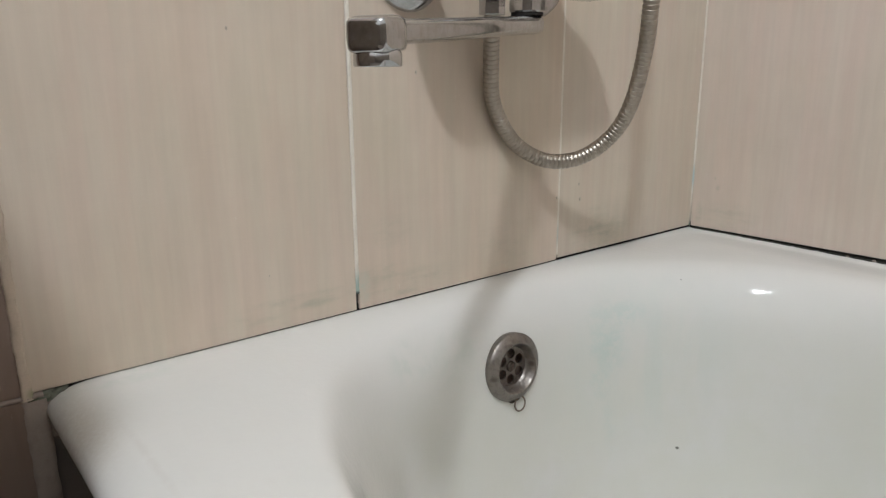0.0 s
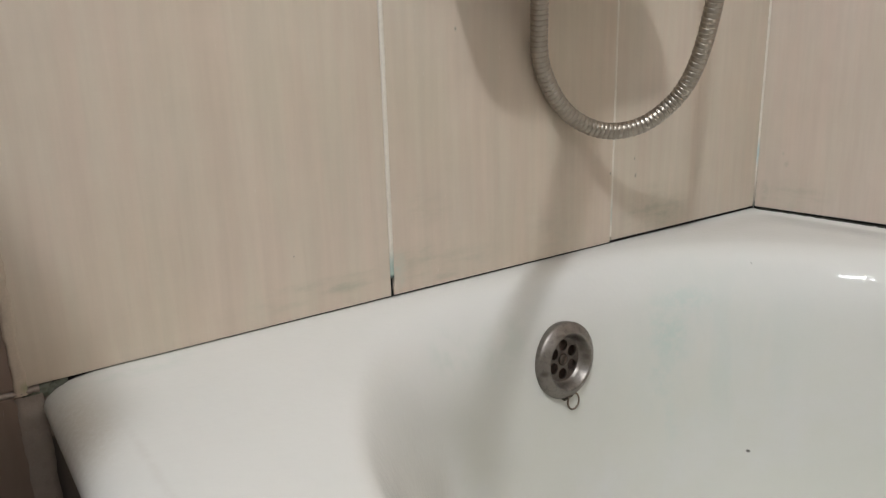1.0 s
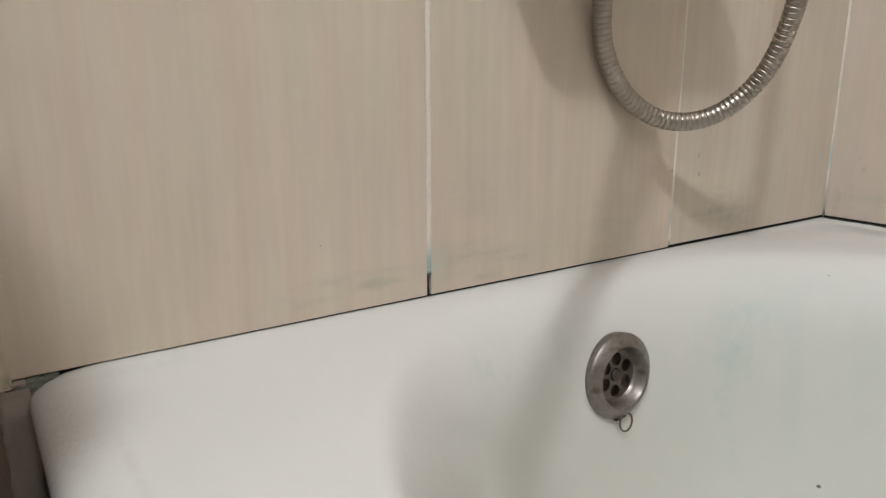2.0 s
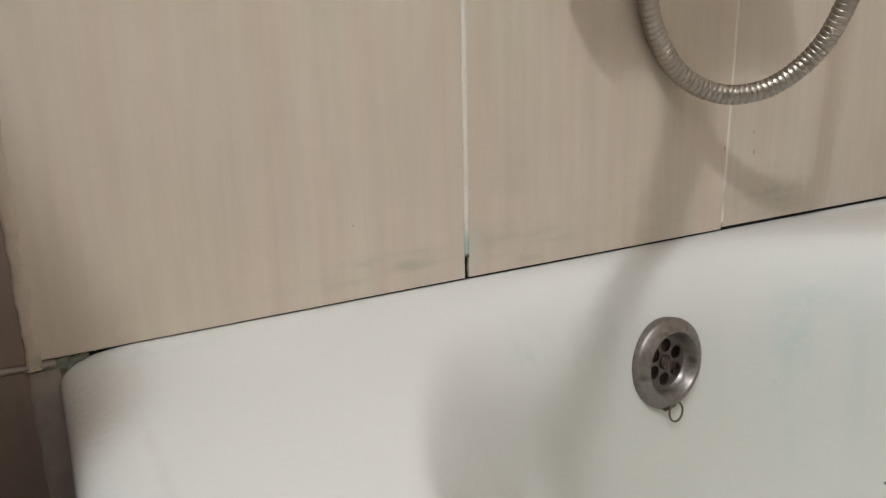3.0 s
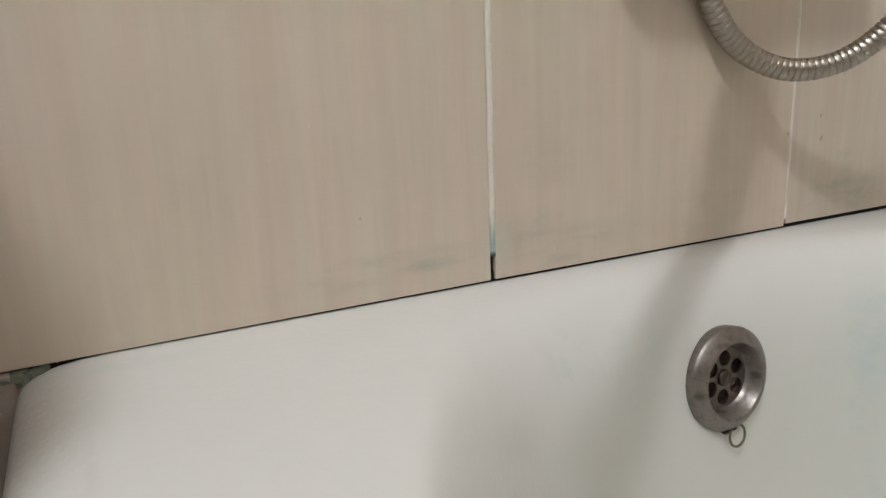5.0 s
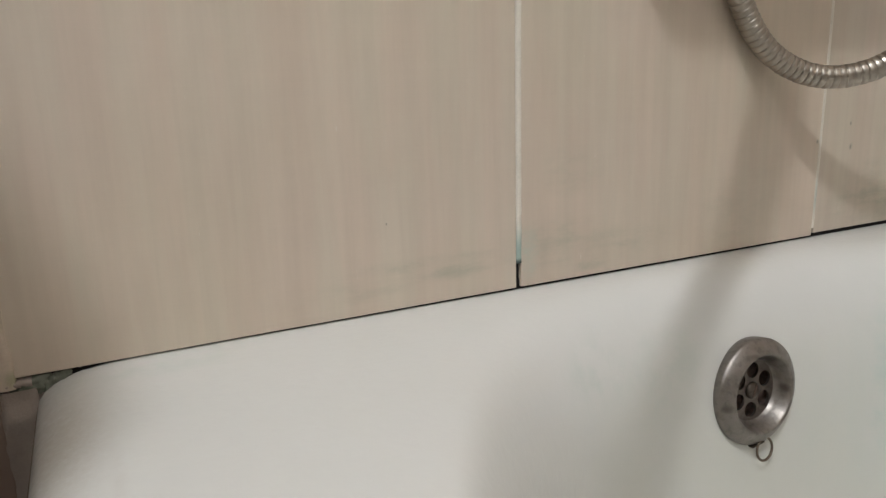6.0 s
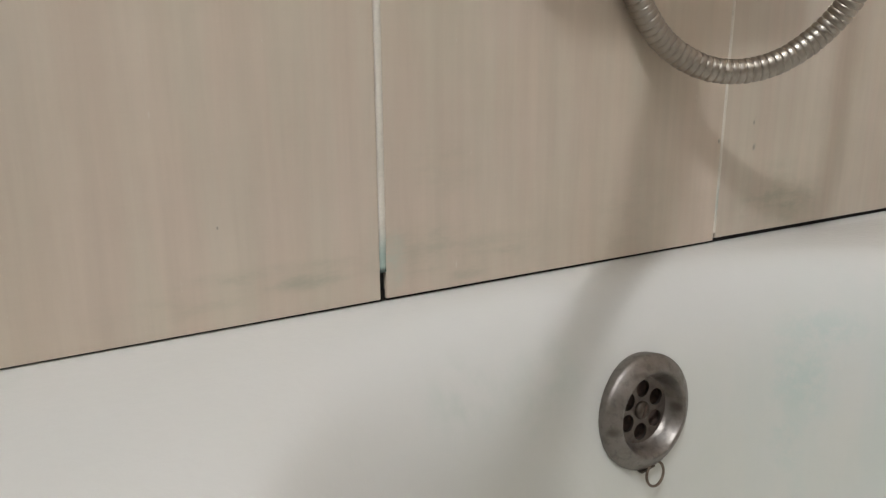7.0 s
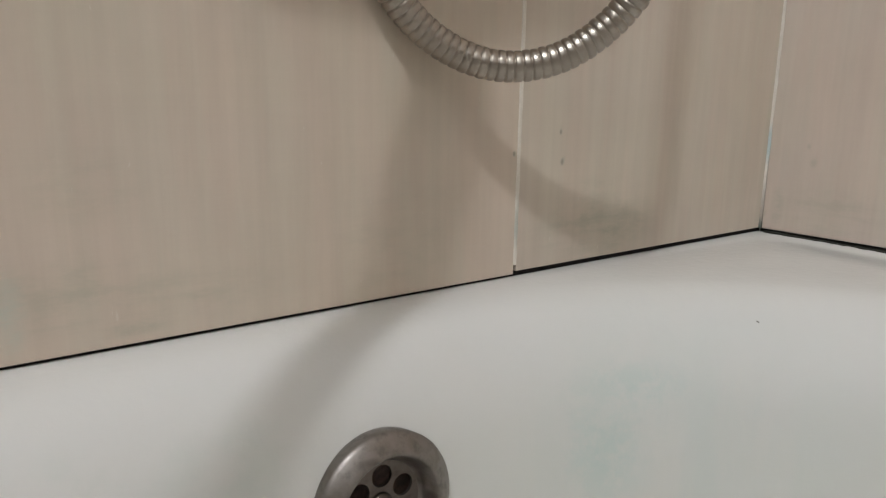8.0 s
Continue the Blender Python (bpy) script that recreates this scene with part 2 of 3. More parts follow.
HOLE = material("dark_hole", (0.10, 0.062, 0.048), 0.7)
n = Nodes(HOLE)
n.link(n.mix(n.ramp(n.noise(n.place(), 350, 4), 0.3, 0.7), (0.12, 0.072, 0.054), (0.06, 0.040, 0.033)), n.b.inputs["Base Color"])
BRASS = metal_material("tarnished_screw", (0.10, 0.082, 0.07), 0.35, 0.6, 0.2)


# ---- mesh helpers ----
def finish(name, bm, mat, parent=None, label="", smooth=True):
    bmesh.ops.recalc_face_normals(bm, faces=bm.faces)
    me = bpy.data.meshes.new(name)
    for f in bm.faces:
        f.smooth = smooth
        if smooth and len(f.verts) > 4:
            f.smooth = False
            for e in f.edges:
                e.smooth = False
    bm.to_mesh(me)
    bm.free()
    me.materials.append(mat)
    ob = new(name, me)
    if parent is not None:
        ob.parent = parent
    if label:
        ob["label"] = label
    return ob


def part(name, bm, mat, parent, label="", smooth=True):
    return finish(name, bm, mat, parent, label, smooth)


def structure(name, bm, mat, label, category):
    return tagged(finish(name, bm, mat, smooth=False), label, category, kind="structure")


def box(lo, hi, bevel=0.0, bm=None):
    bm = bm or bmesh.new()
    size = [b - a for a, b in zip(lo, hi)]
    mid = [(a + b) / 2 for a, b in zip(lo, hi)]
    vs = bmesh.ops.create_cube(bm, size=1, matrix=Matrix.Translation(mid) @ Matrix.Diagonal((*size, 1)))["verts"]
    if bevel:
        es = list({e for v in vs for e in v.link_edges})
        bmesh.ops.bevel(bm, geom=es, offset=bevel, segments=2, affect="EDGES", profile=0.6)
    return bm


def lathe(profile, matrix, steps=48, bm=None, close=False):
    """Turns (radius, height) pairs about the local z axis."""
    bm = bm or bmesh.new()
    rings = []
    for r, h in profile:
        if r < 1e-6:
            rings.append([bm.verts.new(matrix @ Vector((0, 0, h)))])
        else:
            rings.append([bm.verts.new(matrix @ Vector((r * math.cos(a), r * math.sin(a), h)))
                          for a in (2 * math.pi * i / steps for i in range(steps))])
    pairs = list(zip(rings, rings[1:])) + ([(rings[-1], rings[0])] if close else [])
    for a, b in pairs:
        for i in range(steps):
            j = (i + 1) % steps
            face = [a[i % len(a)], a[j % len(a)], b[j % len(b)], b[i % len(b)]]
            face = list(dict.fromkeys(face))
            if len(face) > 2:
                bm.faces.new(face)
    return bm


def axis(origin, direction, up=(0, 0, 1)):
    z = Vector(direction).normalized()
    x = Vector(up).cross(z)
    x = x.normalized() if x.length > 1e-4 else Vector((1, 0, 0))
    y = z.cross(x)
    m = Matrix((x, y, z)).transposed().to_4x4()
    m.translation = origin
    return m


def prism(sides, radius, h0, h1, matrix, chamfer, bm=None, turn=0.0):
    """A nut: a many-sided prism with chamfered ends."""
    bm = bm or bmesh.new()
    rings = []
    for r, h in ((radius - chamfer, h0), (radius, h0 + chamfer), (radius, h1 - chamfer), (radius - chamfer, h1)):
        rings.append([bm.verts.new(matrix @ Vector((r * math.cos(turn + 2 * math.pi * i / sides), r * math.sin(turn + 2 * math.pi * i / sides), h)))
                      for i in range(sides)])
    for a, b in zip(rings, rings[1:]):
        for i in range(sides):
            bm.faces.new((a[i], a[(i + 1) % sides], b[(i + 1) % sides], b[i]))
    bm.faces.new(rings[0][::-1])
    bm.faces.new(rings[-1])
    return bm


# ---- the room ----
RIM = 0.5985
LEFT, FRONT, TOP = -2.20, -1.78, 2.5
structure("floor", box((LEFT - 0.1, FRONT - 0.1, -0.1), (0.12, 0.14, 0.0)), FLOOR, "brown tiled bathroom floor", "floor")
structure("ceiling", box((LEFT - 0.1, FRONT - 0.1, TOP), (0.12, 0.14, TOP + 0.1)), PLASTER, "plain painted bathroom ceiling", "ceiling")
wall_back = structure("wall_north", box((LEFT - 0.1, 0.02, 0), (0.12, 0.14, TOP)), PLASTER, "bathroom wall tiled in beige above the bath", "wall")
wall_right = structure("wall_east", box((0.02, FRONT - 0.1, 0), (0.14, 0.02, TOP)), PLASTER, "long bathroom wall tiled in beige above the bath", "wall")
# unseen block added to cast shade on the bath's back left corner
structure("wall_shade_block", box((-1.10, -0.30, 0), (-0.88, 0.0, 1.10)), FLOOR, "unseen brown block added to shade the bath corner", "wall")
# unseen walls; the brown lower halves are added for dark chrome reflections
structure("wall_west", box((LEFT - 0.1, FRONT, 1.3), (LEFT, 0.02, TOP)), PLASTER, "plain bathroom wall", "wall")
structure("wall_west_base", box((LEFT - 0.1, FRONT, 0), (LEFT, 0.02, 1.3)), FLOOR, "unseen lower wall, made brown for dark reflections", "wall")
structure("wall_south", box((LEFT - 0.1, FRONT - 0.1, 1.3), (0.02, FRONT, TOP)), PLASTER, "plain bathroom wall", "wall")
structure("wall_south_base", box((LEFT - 0.1, FRONT - 0.1, 0), (0.02, FRONT, 1.3)), FLOOR, "unseen lower wall, made brown for dark reflections", "wall")

# ---- the bath ----
MID, HALF, BACK, FOOT = -0.3785, 0.2845, -0.0377, -1.58
LONG, ARC = 48, 84


def loop(x0, x1, y0, y1, r, z):
    """A rounded rectangle with the same count of points on every side, whatever its size."""
    out = []
    corners = [((x1 - r, y0 + r), -90), ((x1 - r, y1 - r), 0), ((x0 + r, y1 - r), 90), ((x0 + r, y0 + r), 180)]
    for i, ((cx, cy), a0) in enumerate(corners):
        for k in range(ARC):
            a = radians(a0 + 90 * k / ARC)
            out.append((cx + r * math.cos(a), cy + r * math.sin(a), z))
        (nx, ny), na = corners[(i + 1) % 4]
        a = radians(a0 + 90)
        p = Vector((cx + r * math.cos(a), cy + r * math.sin(a)))
        q = Vector((nx + r * math.cos(a), ny + r * math.sin(a)))
        for k in range(LONG):
            s = p.lerp(q, k / LONG)
            out.append((s.x, s.y, z))
    return out


def profile_steps(points, step):
    """Fills a profile up to even steps of its first two values, along a smooth curve."""
    pts = [np.array(p) for p in points]
    out = []
    for i in range(len(pts) - 1):
        a, b, c, d = pts[max(i - 1, 0)], pts[i], pts[i + 1], pts[min(i + 2, len(pts) - 1)]
        count = max(2, int(np.hypot(*(c - b)[:2]) / step))
        for k in range(count):
            t = k / count
            out.append(0.5 * ((2 * b) + (c - a) * t + (2 * a - 5 * b + 4 * c - d) * t * t + (3 * b - a - 3 * c + d) * t ** 3))
    out.append(pts[-1])
    return [tuple(float(v) for v in p) for p in out]


OVERFLOW = Vector((-0.3762, -0.0612, 0.5301))
OUT = Vector((0.005, -1, 0.09)).normalized()


def bathtub():
    bm = bmesh.new()
    x0, x1, y0, y1 = -0.7500, 0.010, -1.68, 0.016
    rows = []
    for inset, drop in ((0.016, 0.031), (0.012, 0.034), (0.0075, 0.032), (0.003, 0.026), (0.0004, 0.019), (0.0, 0.0150), (0.0015, 0.0108), (0.0048, 0.0070), (0.0105, 0.0039), (0.0185, 0.0017), (0.028, 0.0005), (0.038, 0.0)):
        rows.append(loop(x0 + inset, x1 - inset * 0.2, y0 + inset, y1 - inset * 0.2, 0.018 - inset * 0.3, RIM - drop))
    # inset and height of the inner wall, first at the back and sides, then on the entry side with its tighter roll
    first = len(rows)
    inner = profile_steps([(-0.048, 0.0, -0.048, 0.0), (-0.034, -0.0003, -0.028, -0.0001), (-0.021, -0.0012, -0.012, -0.0004), (-0.0105, -0.0042, -0.001, -0.0012),
                           (-0.002, -0.0098, 0.004, -0.0028), (0.005, -0.0185, 0.008, -0.0065), (0.0108, -0.0295, 0.0125, -0.0145), (0.0160, -0.0425, 0.018, -0.0265),
                           (0.0190, -0.056, 0.0232, -0.041), (0.0230, -0.085, 0.0345, -0.074), (0.0262, -0.115, 0.0465, -0.110), (0.0315, -0.16, 0.0620, -0.157),
                           (0.043, -0.22, 0.083, -0.22), (0.067, -0.29, 0.107, -0.29), (0.105, -0.345, 0.128, -0.345), (0.145, -0.38, 0.145, -0.38),
                           (0.20, -0.395, 0.20, -0.395), (0.255, -0.398, 0.255, -0.398)], 0.0055)
    for d, dz, e, ez in inner:
        soft, tight = (loop(MID - HALF + k, MID + HALF - k, FOOT + k * 1.6, min(BACK - k, 0.010 - (k + 0.048) * 0.3),
                            min(max(0.235 - 0.6 * k, 0.02), HALF - k - 0.002), RIM + kz) for k, kz in ((d, dz), (e, ez)))
        row = []
        for i, (p, q) in enumerate(zip(soft, tight)):
            corner, along = divmod(i, ARC + LONG)
            turn = radians((-90, 0, 90, 180)[corner] + 90 * min(along / ARC, 1))
            w = min(max((-math.cos(turn) - 0.4) / 0.5, 0), 1)
            v = Vector(p).lerp(Vector(q), w * w * (3 - 2 * w))
            out = min(max((-0.19 - v.y) / 0.22, 0), 1)
            v.x -= 0.016 * out * out * (3 - 2 * out) * w * min(max((e + 0.040) / 0.044, 0), 1)  # the basin widens a little away from its end
            row.append(v)
        rows.append(row)
    rows[first:first] = [[Vector(p).lerp(Vector(q), k / 15) for p, q in zip(rows[first - 1], rows[first])] for k in range(1, 15)]
    verts = [[bm.verts.new(p) for p in row] for row in rows]
    count = len(rows[0])
    for a, b in zip(verts, verts[1:]):
        for i in range(count):
            j = (i + 1) % count
            bm.faces.new((a[i], a[j], b[j], b[i]))
    bm.faces.new(verts[-1])
    # the ledge by the two walls dips a little before its edge
    for v in bm.verts:
        near = -math.log(math.exp(v.co.x * 90) + math.exp(v.co.y * 90)) / 90 + 0.0035
        if v.co.z > RIM - 0.012 and near < 0.06 and v.co.y > -1.5:
            dip = math.cos(math.pi * (near - 0.013) / 0.047) if near > 0.013 else math.cos(math.pi * min((0.013 - near) / 0.012, 1))
            w = min(max((v.co.x + 0.20) / 0.13, 0), 1)
            edge = min(max((0.012 + v.co.x) / 0.010, 0), 1) * min(max(-v.co.y / 0.05, 0), 1)
            v.co.z += -0.0014 * (dip + 1) / 2 * w * w * (3 - 2 * w) + 0.0010 * edge
    for v in bm.verts:
        if v.co.x > -0.1:
            v.co.x += 0.018 * max(v.co.y, -0.5) * (v.co.x + 0.1) / 0.1
    hole = [f for f in bm.faces if (f.calc_center_median() - OVERFLOW - OUT * (f.calc_center_median() - OVERFLOW).dot(OUT)).length < 0.0278
            and f.calc_center_median().y > -0.2]
    bmesh.ops.delete(bm, geom=hole, context="FACES")
    root = tagged(new("bathtub"), "white enamelled bathtub with green limescale stains, set in the tiled corner", "bathtub")
    part("shell", bm, ENAMEL, root).shadow_terminator_geometry_offset = 0.15
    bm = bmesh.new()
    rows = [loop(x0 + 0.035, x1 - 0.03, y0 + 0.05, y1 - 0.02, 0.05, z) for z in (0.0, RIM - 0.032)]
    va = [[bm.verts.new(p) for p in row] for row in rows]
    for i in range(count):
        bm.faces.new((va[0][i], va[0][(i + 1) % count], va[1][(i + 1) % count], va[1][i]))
    part("apron", bm, SIDE_SHADE, root, "bath side under the rim, coloured dark as shade", smooth=False)
    return root


tub = bathtub()


# ---- overflow ----
def overflow():
    root = tagged(new("overflow_drain"), "dull steel overflow drain with six holes on the bath wall", "drain")
    m = axis(OVERFLOW, OUT)
    ring = [(0.03184, -0.01), (0.03262, -0.004), (0.033, 0.00032), (0.03271, 0.00128), (0.03136, 0.00248), (0.02914, 0.00408), (0.02692, 0.00536), (0.02548, 0.00616), (0.0247, 0.00648), (0.02403, 0.0064),
            (0.02345, 0.00584), (0.02258, 0.004), (0.02152, 0.00192), (0.02055, -0.0002), (0.01988, -0.0022), (0.01891, -0.0032), (0.0188, -0.0034), (0.0188, -0.005), (0.02702, -0.005), (0.02721, -0.009)]
    flange = lathe(ring, m, 144, close=True)
    for v in flange.verts:
        out = (v.co - OVERFLOW).dot(OUT)
        arm = v.co - OVERFLOW - OUT * out
        chip = noise.noise(v.co * 900) * 0.5 + noise.noise(v.co * 260)
        v.co += arm.normalized() * 0.00011 * chip + OUT * 0.00016 * noise.noise(v.co * 420 + Vector((3, 1, 7)))
    part("flange", flange, STEEL, root)
    bm = bmesh.new()
    edges = []

    def circle(cx, cy, r, steps):
        vs = [bm.verts.new(m @ Vector((cx + r * math.cos(2 * math.pi * i / steps), cy + r * math.sin(2 * math.pi * i / steps), -0.0033))) for i in range(steps)]
        edges.extend(bm.edges.new((vs[i], vs[(i + 1) % steps])) for i in range(steps))
        return vs

    circle(0, 0, 0.0192, 64)
    rims = [circle(0.0123 * math.cos(a), 0.0123 * math.sin(a), 0.0049, 24) for a in (radians(25 + 60 * k) for k in range(6))]
    bmesh.ops.triangle_fill(bm, use_beauty=True, use_dissolve=False, edges=edges, normal=OUT)
    for vs in rims:
        low = [bm.verts.new(v.co - OUT * 0.0016) for v in vs]
        for i in range(24):
            bm.faces.new((vs[i], vs[(i + 1) % 24], low[(i + 1) % 24], low[i]))
    part("grid_plate", bm, PLATE, root, "perforated plate with six round holes", smooth=False)
    part("pipe", lathe([(0.0196, -0.0051), (0.0196, -0.013), (0.012, -0.0145), (0, -0.015)], m, 32), HOLE, root, "dark drain pipe")
    head = lathe([(0.0053, -0.0033), (0.0053, -0.0021), (0.0047, -0.0013), (0.0025, -0.0008), (0, -0.0007)], m, 28)
    screw = part("screw", head, BRASS, root, "tarnished slotted screw")
    bm = bmesh.new()
    box((-0.0037, -0.0005, -0.0013), (0.0037, 0.0005, -0.0004), bm=bm)
    bm.transform(m @ Matrix.Rotation(radians(62), 4, "Z"))
    part("slot", bm, HOLE, screw, "dark screw slot", smooth=False)
    return root


overflow()


def wire_ring():
    bm = bmesh.new()
    m = axis((-0.3720, -0.0670, 0.4937), (0.05, -0.985, 0.14))
    loops = []
    for i in range(40):
        a = 2 * math.pi * i / 40
        c = Vector((math.cos(a), math.sin(a), 0))
        loops.append([bm.verts.new(m @ (c * (0.0070 + 0.0008 * math.cos(b)) + Vector((0, 0, 0.00075 * math.sin(b))))) for b in (2 * math.pi * k / 8 for k in range(8))])
    for i in range(40):
        a, b = loops[i], loops[(i + 1) % 40]
        for k in range(8):
            bm.faces.new((a[k], a[(k + 1) % 8], b[(k + 1) % 8], b[k]))
    root = tagged(finish("wire_ring", bm, WIRE), "small brown wire ring hanging from the overflow drain", "ring")
    clip = box((-0.0052, -0.0018, -0.0006), (0.0052, 0.0018, 0.0006), 0.0004)
    clip.transform(Matrix.Translation((-0.3775, -0.0652, 0.4980)) @ Matrix.Rotation(radians(-8), 4, "Y"))
    part("clip", clip, BRASS, root, "tarnished wire clip under the drain")


wire_ring()


# ---- mixer tap ----
def sweep(sections, bm):
    """Skins rings of points, one per place, with closed ends."""
    rings = [[bm.verts.new(p) for p in ring] for ring in sections]
    count = len(rings[0])
    for a, b in zip(rings, rings[1:]):
        for i in range(count):
            bm.faces.new((a[i], a[(i + 1) % count], b[(i + 1) % count], b[i]))
    bm.faces.new(rings[0][::-1])
    bm.faces.new(rings[-1])


def mixer():
    root = tagged(new("mixer_tap"), "chrome wall-mounted bath mixer with a long swivel spout", "tap")
    zc, yc, xl, xr = 0.884, -0.056, -0.446, -0.296
    for x in (xl, xr):
        m = axis((x, 0.001, zc), (0, -1, 0))
        rosette = part("rosette", lathe([(0.0360, 0), (0.0365, 0.0025), (0.0345, 0.006), (0.028, 0.0095), (0.021, 0.0115), (0.0165, 0.012), (0.0165, 0.03)], m, 56), CHROME, root)
        part("union_nut", prism(6, 0.0185, 0.016, 0.034, m, 0.0016), CHROME, root, smooth=False)
    side = axis((-0.371, yc, zc), (1, 0, 0))
    part("body", lathe([(0, -0.104), (0.014, -0.1035), (0.0205, -0.101), (0.0235, -0.096), (0.0245, -0.088), (0.0245, -0.05), (0.0255, -0.035), (0.0255, 0.035), (0.0245, 0.05),
                        (0.0245, 0.088), (0.0235, 0.096), (0.0205, 0.101), (0.014, 0.1035), (0, 0.104)], side, 48), CHROME, root)
    up = axis((-0.380, -0.073, 0), (0, 0, 1), (0, 1, 0))
    lever = bmesh.new()
    lathe([(0.023, zc + 0.016), (0.024, zc + 0.03), (0.022, zc + 0.042), (0.012, zc + 0.05), (0, zc + 0.052)], up, 40, lever)
    part("cartridge_cap", lever, CHROME, root)
    part("swivel_nut", prism(12, 0.0148, 0.8456, 0.866, up, 0.0012), CHROME, root, smooth=False)
    # solid black ring drawn for the dark gap below the nut
    part("collar", lathe([(0.0130, 0.8430), (0.0130, 0.8462)], up, 40), BLACK, root, "dark sealing gap")
    # the spout, swung out over the bath
    a, b = Vector((-0.380, -0.073, 0.8360)), Vector((-0.6155, -0.2118, 0.8203))
    along = (b - a).normalized()
    across = Vector((0, 0, 1)).cross(along).normalized()
    above = along.cross(across)
    bm = bmesh.new()
    sections = []

    def ring(centre, w, h, power=3.2):
        out = []
        for k in range(36):
            t = 2 * math.pi * k / 36
            c, s = math.cos(t), math.sin(t)
            out.append(centre + across * (w * math.copysign(abs(c) ** (2 / power), c)) + above * (h * math.copysign(abs(s) ** (2 / power), s)))
        return out

    length = (b - a).length
    for s in (-0.0138, -0.0132, -0.0115, -0.0085, -0.0045, 0.0):
        w = 0.0140 * math.sqrt(max(1 - (s / 0.0139) ** 2, 0.003))
        sections.append(ring(a + along * s, w, 0.0074 - 0.0012 * (s < -0.013), 3.6))
    for k in range(1, 15):
        s = k / 14
        sections.append(ring(a.lerp(b, s), 0.0140 - 0.0043 * min(1, s * 1.6), 0.0074 - 0.0013 * s, 3.2))
    sweep(sections, bm)
    spout = part("spout", bm, CHROME, root, "long chrome swivel spout")
    bm = bmesh.new()
    head = []
    for s, w, h in ((-0.0050, 0.0084, 0.0064), (-0.0044, 0.0098, 0.0075), (-0.0022, 0.0107, 0.0084), (0.002, 0.0110, 0.0087), (0.0150, 0.0110, 0.0086), (0.0180, 0.0105, 0.0081), (0.0197, 0.0092, 0.0070), (0.0203, 0.0070, 0.0052)):
        head.append(ring(b + along * s + Vector((0, 0, -0.0006)), w, h, 5.0))
    sweep(head, bm)
    part("spout_head", bm, CHROME, root)
    tip = b + along * 0.0077
    m = axis((tip.x, tip.y, 0), (0, 0, 1), (0, 1, 0))
    part("aerator", lathe([(0.0, 0.8064), (0.0092, 0.8062), (0.0095, 0.8050), (0.0110, 0.8048), (0.0115, 0.8054), (0.0115, 0.8105), (0.0110, 0.8116), (0.0102, 0.8126), (0.0, 0.8128)], m, 40), CHROME, root, "dull chrome aerator ring")
    m = axis((-0.377, -0.028, 0), (0, 0, 1), (0, 1, 0))
    part("hose_outlet", lathe([(0.0085, 0.862), (0.0085, 0.884)], m, 32), CHROME, root)
    part("outlet_nut", prism(6, 0.0112, 0.846, 0.8655, m, 0.001, turn=0.3), CHROME, root, smooth=False)
    return root


mixer()


# ---- shower hose ----
def curve_points(points, step):
    pts = [Vector(p) for p in points]
    fine = []
    for i in range(len(pts) - 1):
        a, b, c, d = pts[max(i - 1, 0)], pts[i], pts[i + 1], pts[min(i + 2, len(pts) - 1)]
        for k in range(60):
            t = k / 60
            fine.append(0.5 * ((2 * b) + (c - a) * t + (2 * a - 5 * b + 4 * c - d) * t * t + (3 * b - a - 3 * c + d) * t ** 3))
    fine.append(pts[-1])
    for _ in range(100):
        fine = [fine[0]] + [(fine[i - 1] + fine[i] * 2 + fine[i + 1]) / 4 for i in range(1, len(fine) - 1)] + [fine[-1]]
    out, need, walked = [fine[0]], step, 0.0
    for p, q in zip(fine, fine[1:]):
        d = (q - p).length
        while walked + d >= need:
            out.append(p.lerp(q, (need - walked) / d))
            need += step
        walked += d
    return out


def shower_hose():
    root = tagged(new("shower_hose"), "ribbed stainless steel shower hose hanging in a loop from the mixer", "hose")
    route = [(-0.3763, -0.0278, 0.85), (-0.367, -0.0165, 0.812), (-0.3571, -0.0092, 0.7698), (-0.33, -0.0104, 0.7321), (-0.2986, -0.0238, 0.7135), (-0.2688, -0.0434, 0.7167),
             (-0.2466, -0.0624, 0.7393), (-0.2461, -0.0814, 0.7705), (-0.2548, -0.0986, 0.8146), (-0.2662, -0.11, 0.8496), (-0.2723, -0.116, 0.899), (-0.2743, -0.119, 0.9979), (-0.2743, -0.119, 1.1462)]
    pitch, sub = 0.0042, 12
    shape = (0.0065, 0.00695, 0.00722, 0.00733, 0.00736, 0.00737, 0.00737, 0.00737, 0.00735, 0.00732, 0.00725, 0.00706)
    pts = curve_points(route, pitch / sub)
    bm = bmesh.new()
    rings = []
    for i, p in enumerate(pts):
        d = (pts[min(i + 1, len(pts) - 1)] - pts[max(i - 1, 0)]).normalized()
        up = d.cross(Vector((0, 1, 0))).normalized()
        side = up.cross(d).normalized()
        r = shape[i % sub] * (1 + 0.012 * math.sin(i // sub * 2.7))
        rings.append([bm.verts.new(p + (side * math.cos(t) + up * math.sin(t)) * r) for t in (2 * math.pi * k / 22 for k in range(22))])
    for a, b in zip(rings, rings[1:]):
        for k in range(22):
            bm.faces.new((a[k], a[(k + 1) % 22], b[(k + 1) % 22], b[k]))
    bm.faces.new(rings[0])
    bm.faces.new(rings[-1])
    part("ribbed_tube", bm, HOSE, root)
    m = axis(pts[-1], (-0.06, -0.03, 1), (0, 1, 0))
    part("end_nut", lathe([(0.007, -0.004), (0.009, 0), (0.0105, 0.02), (0.0105, 0.035), (0.0, 0.036)], m, 24), CHROME, root)


shower_hose()


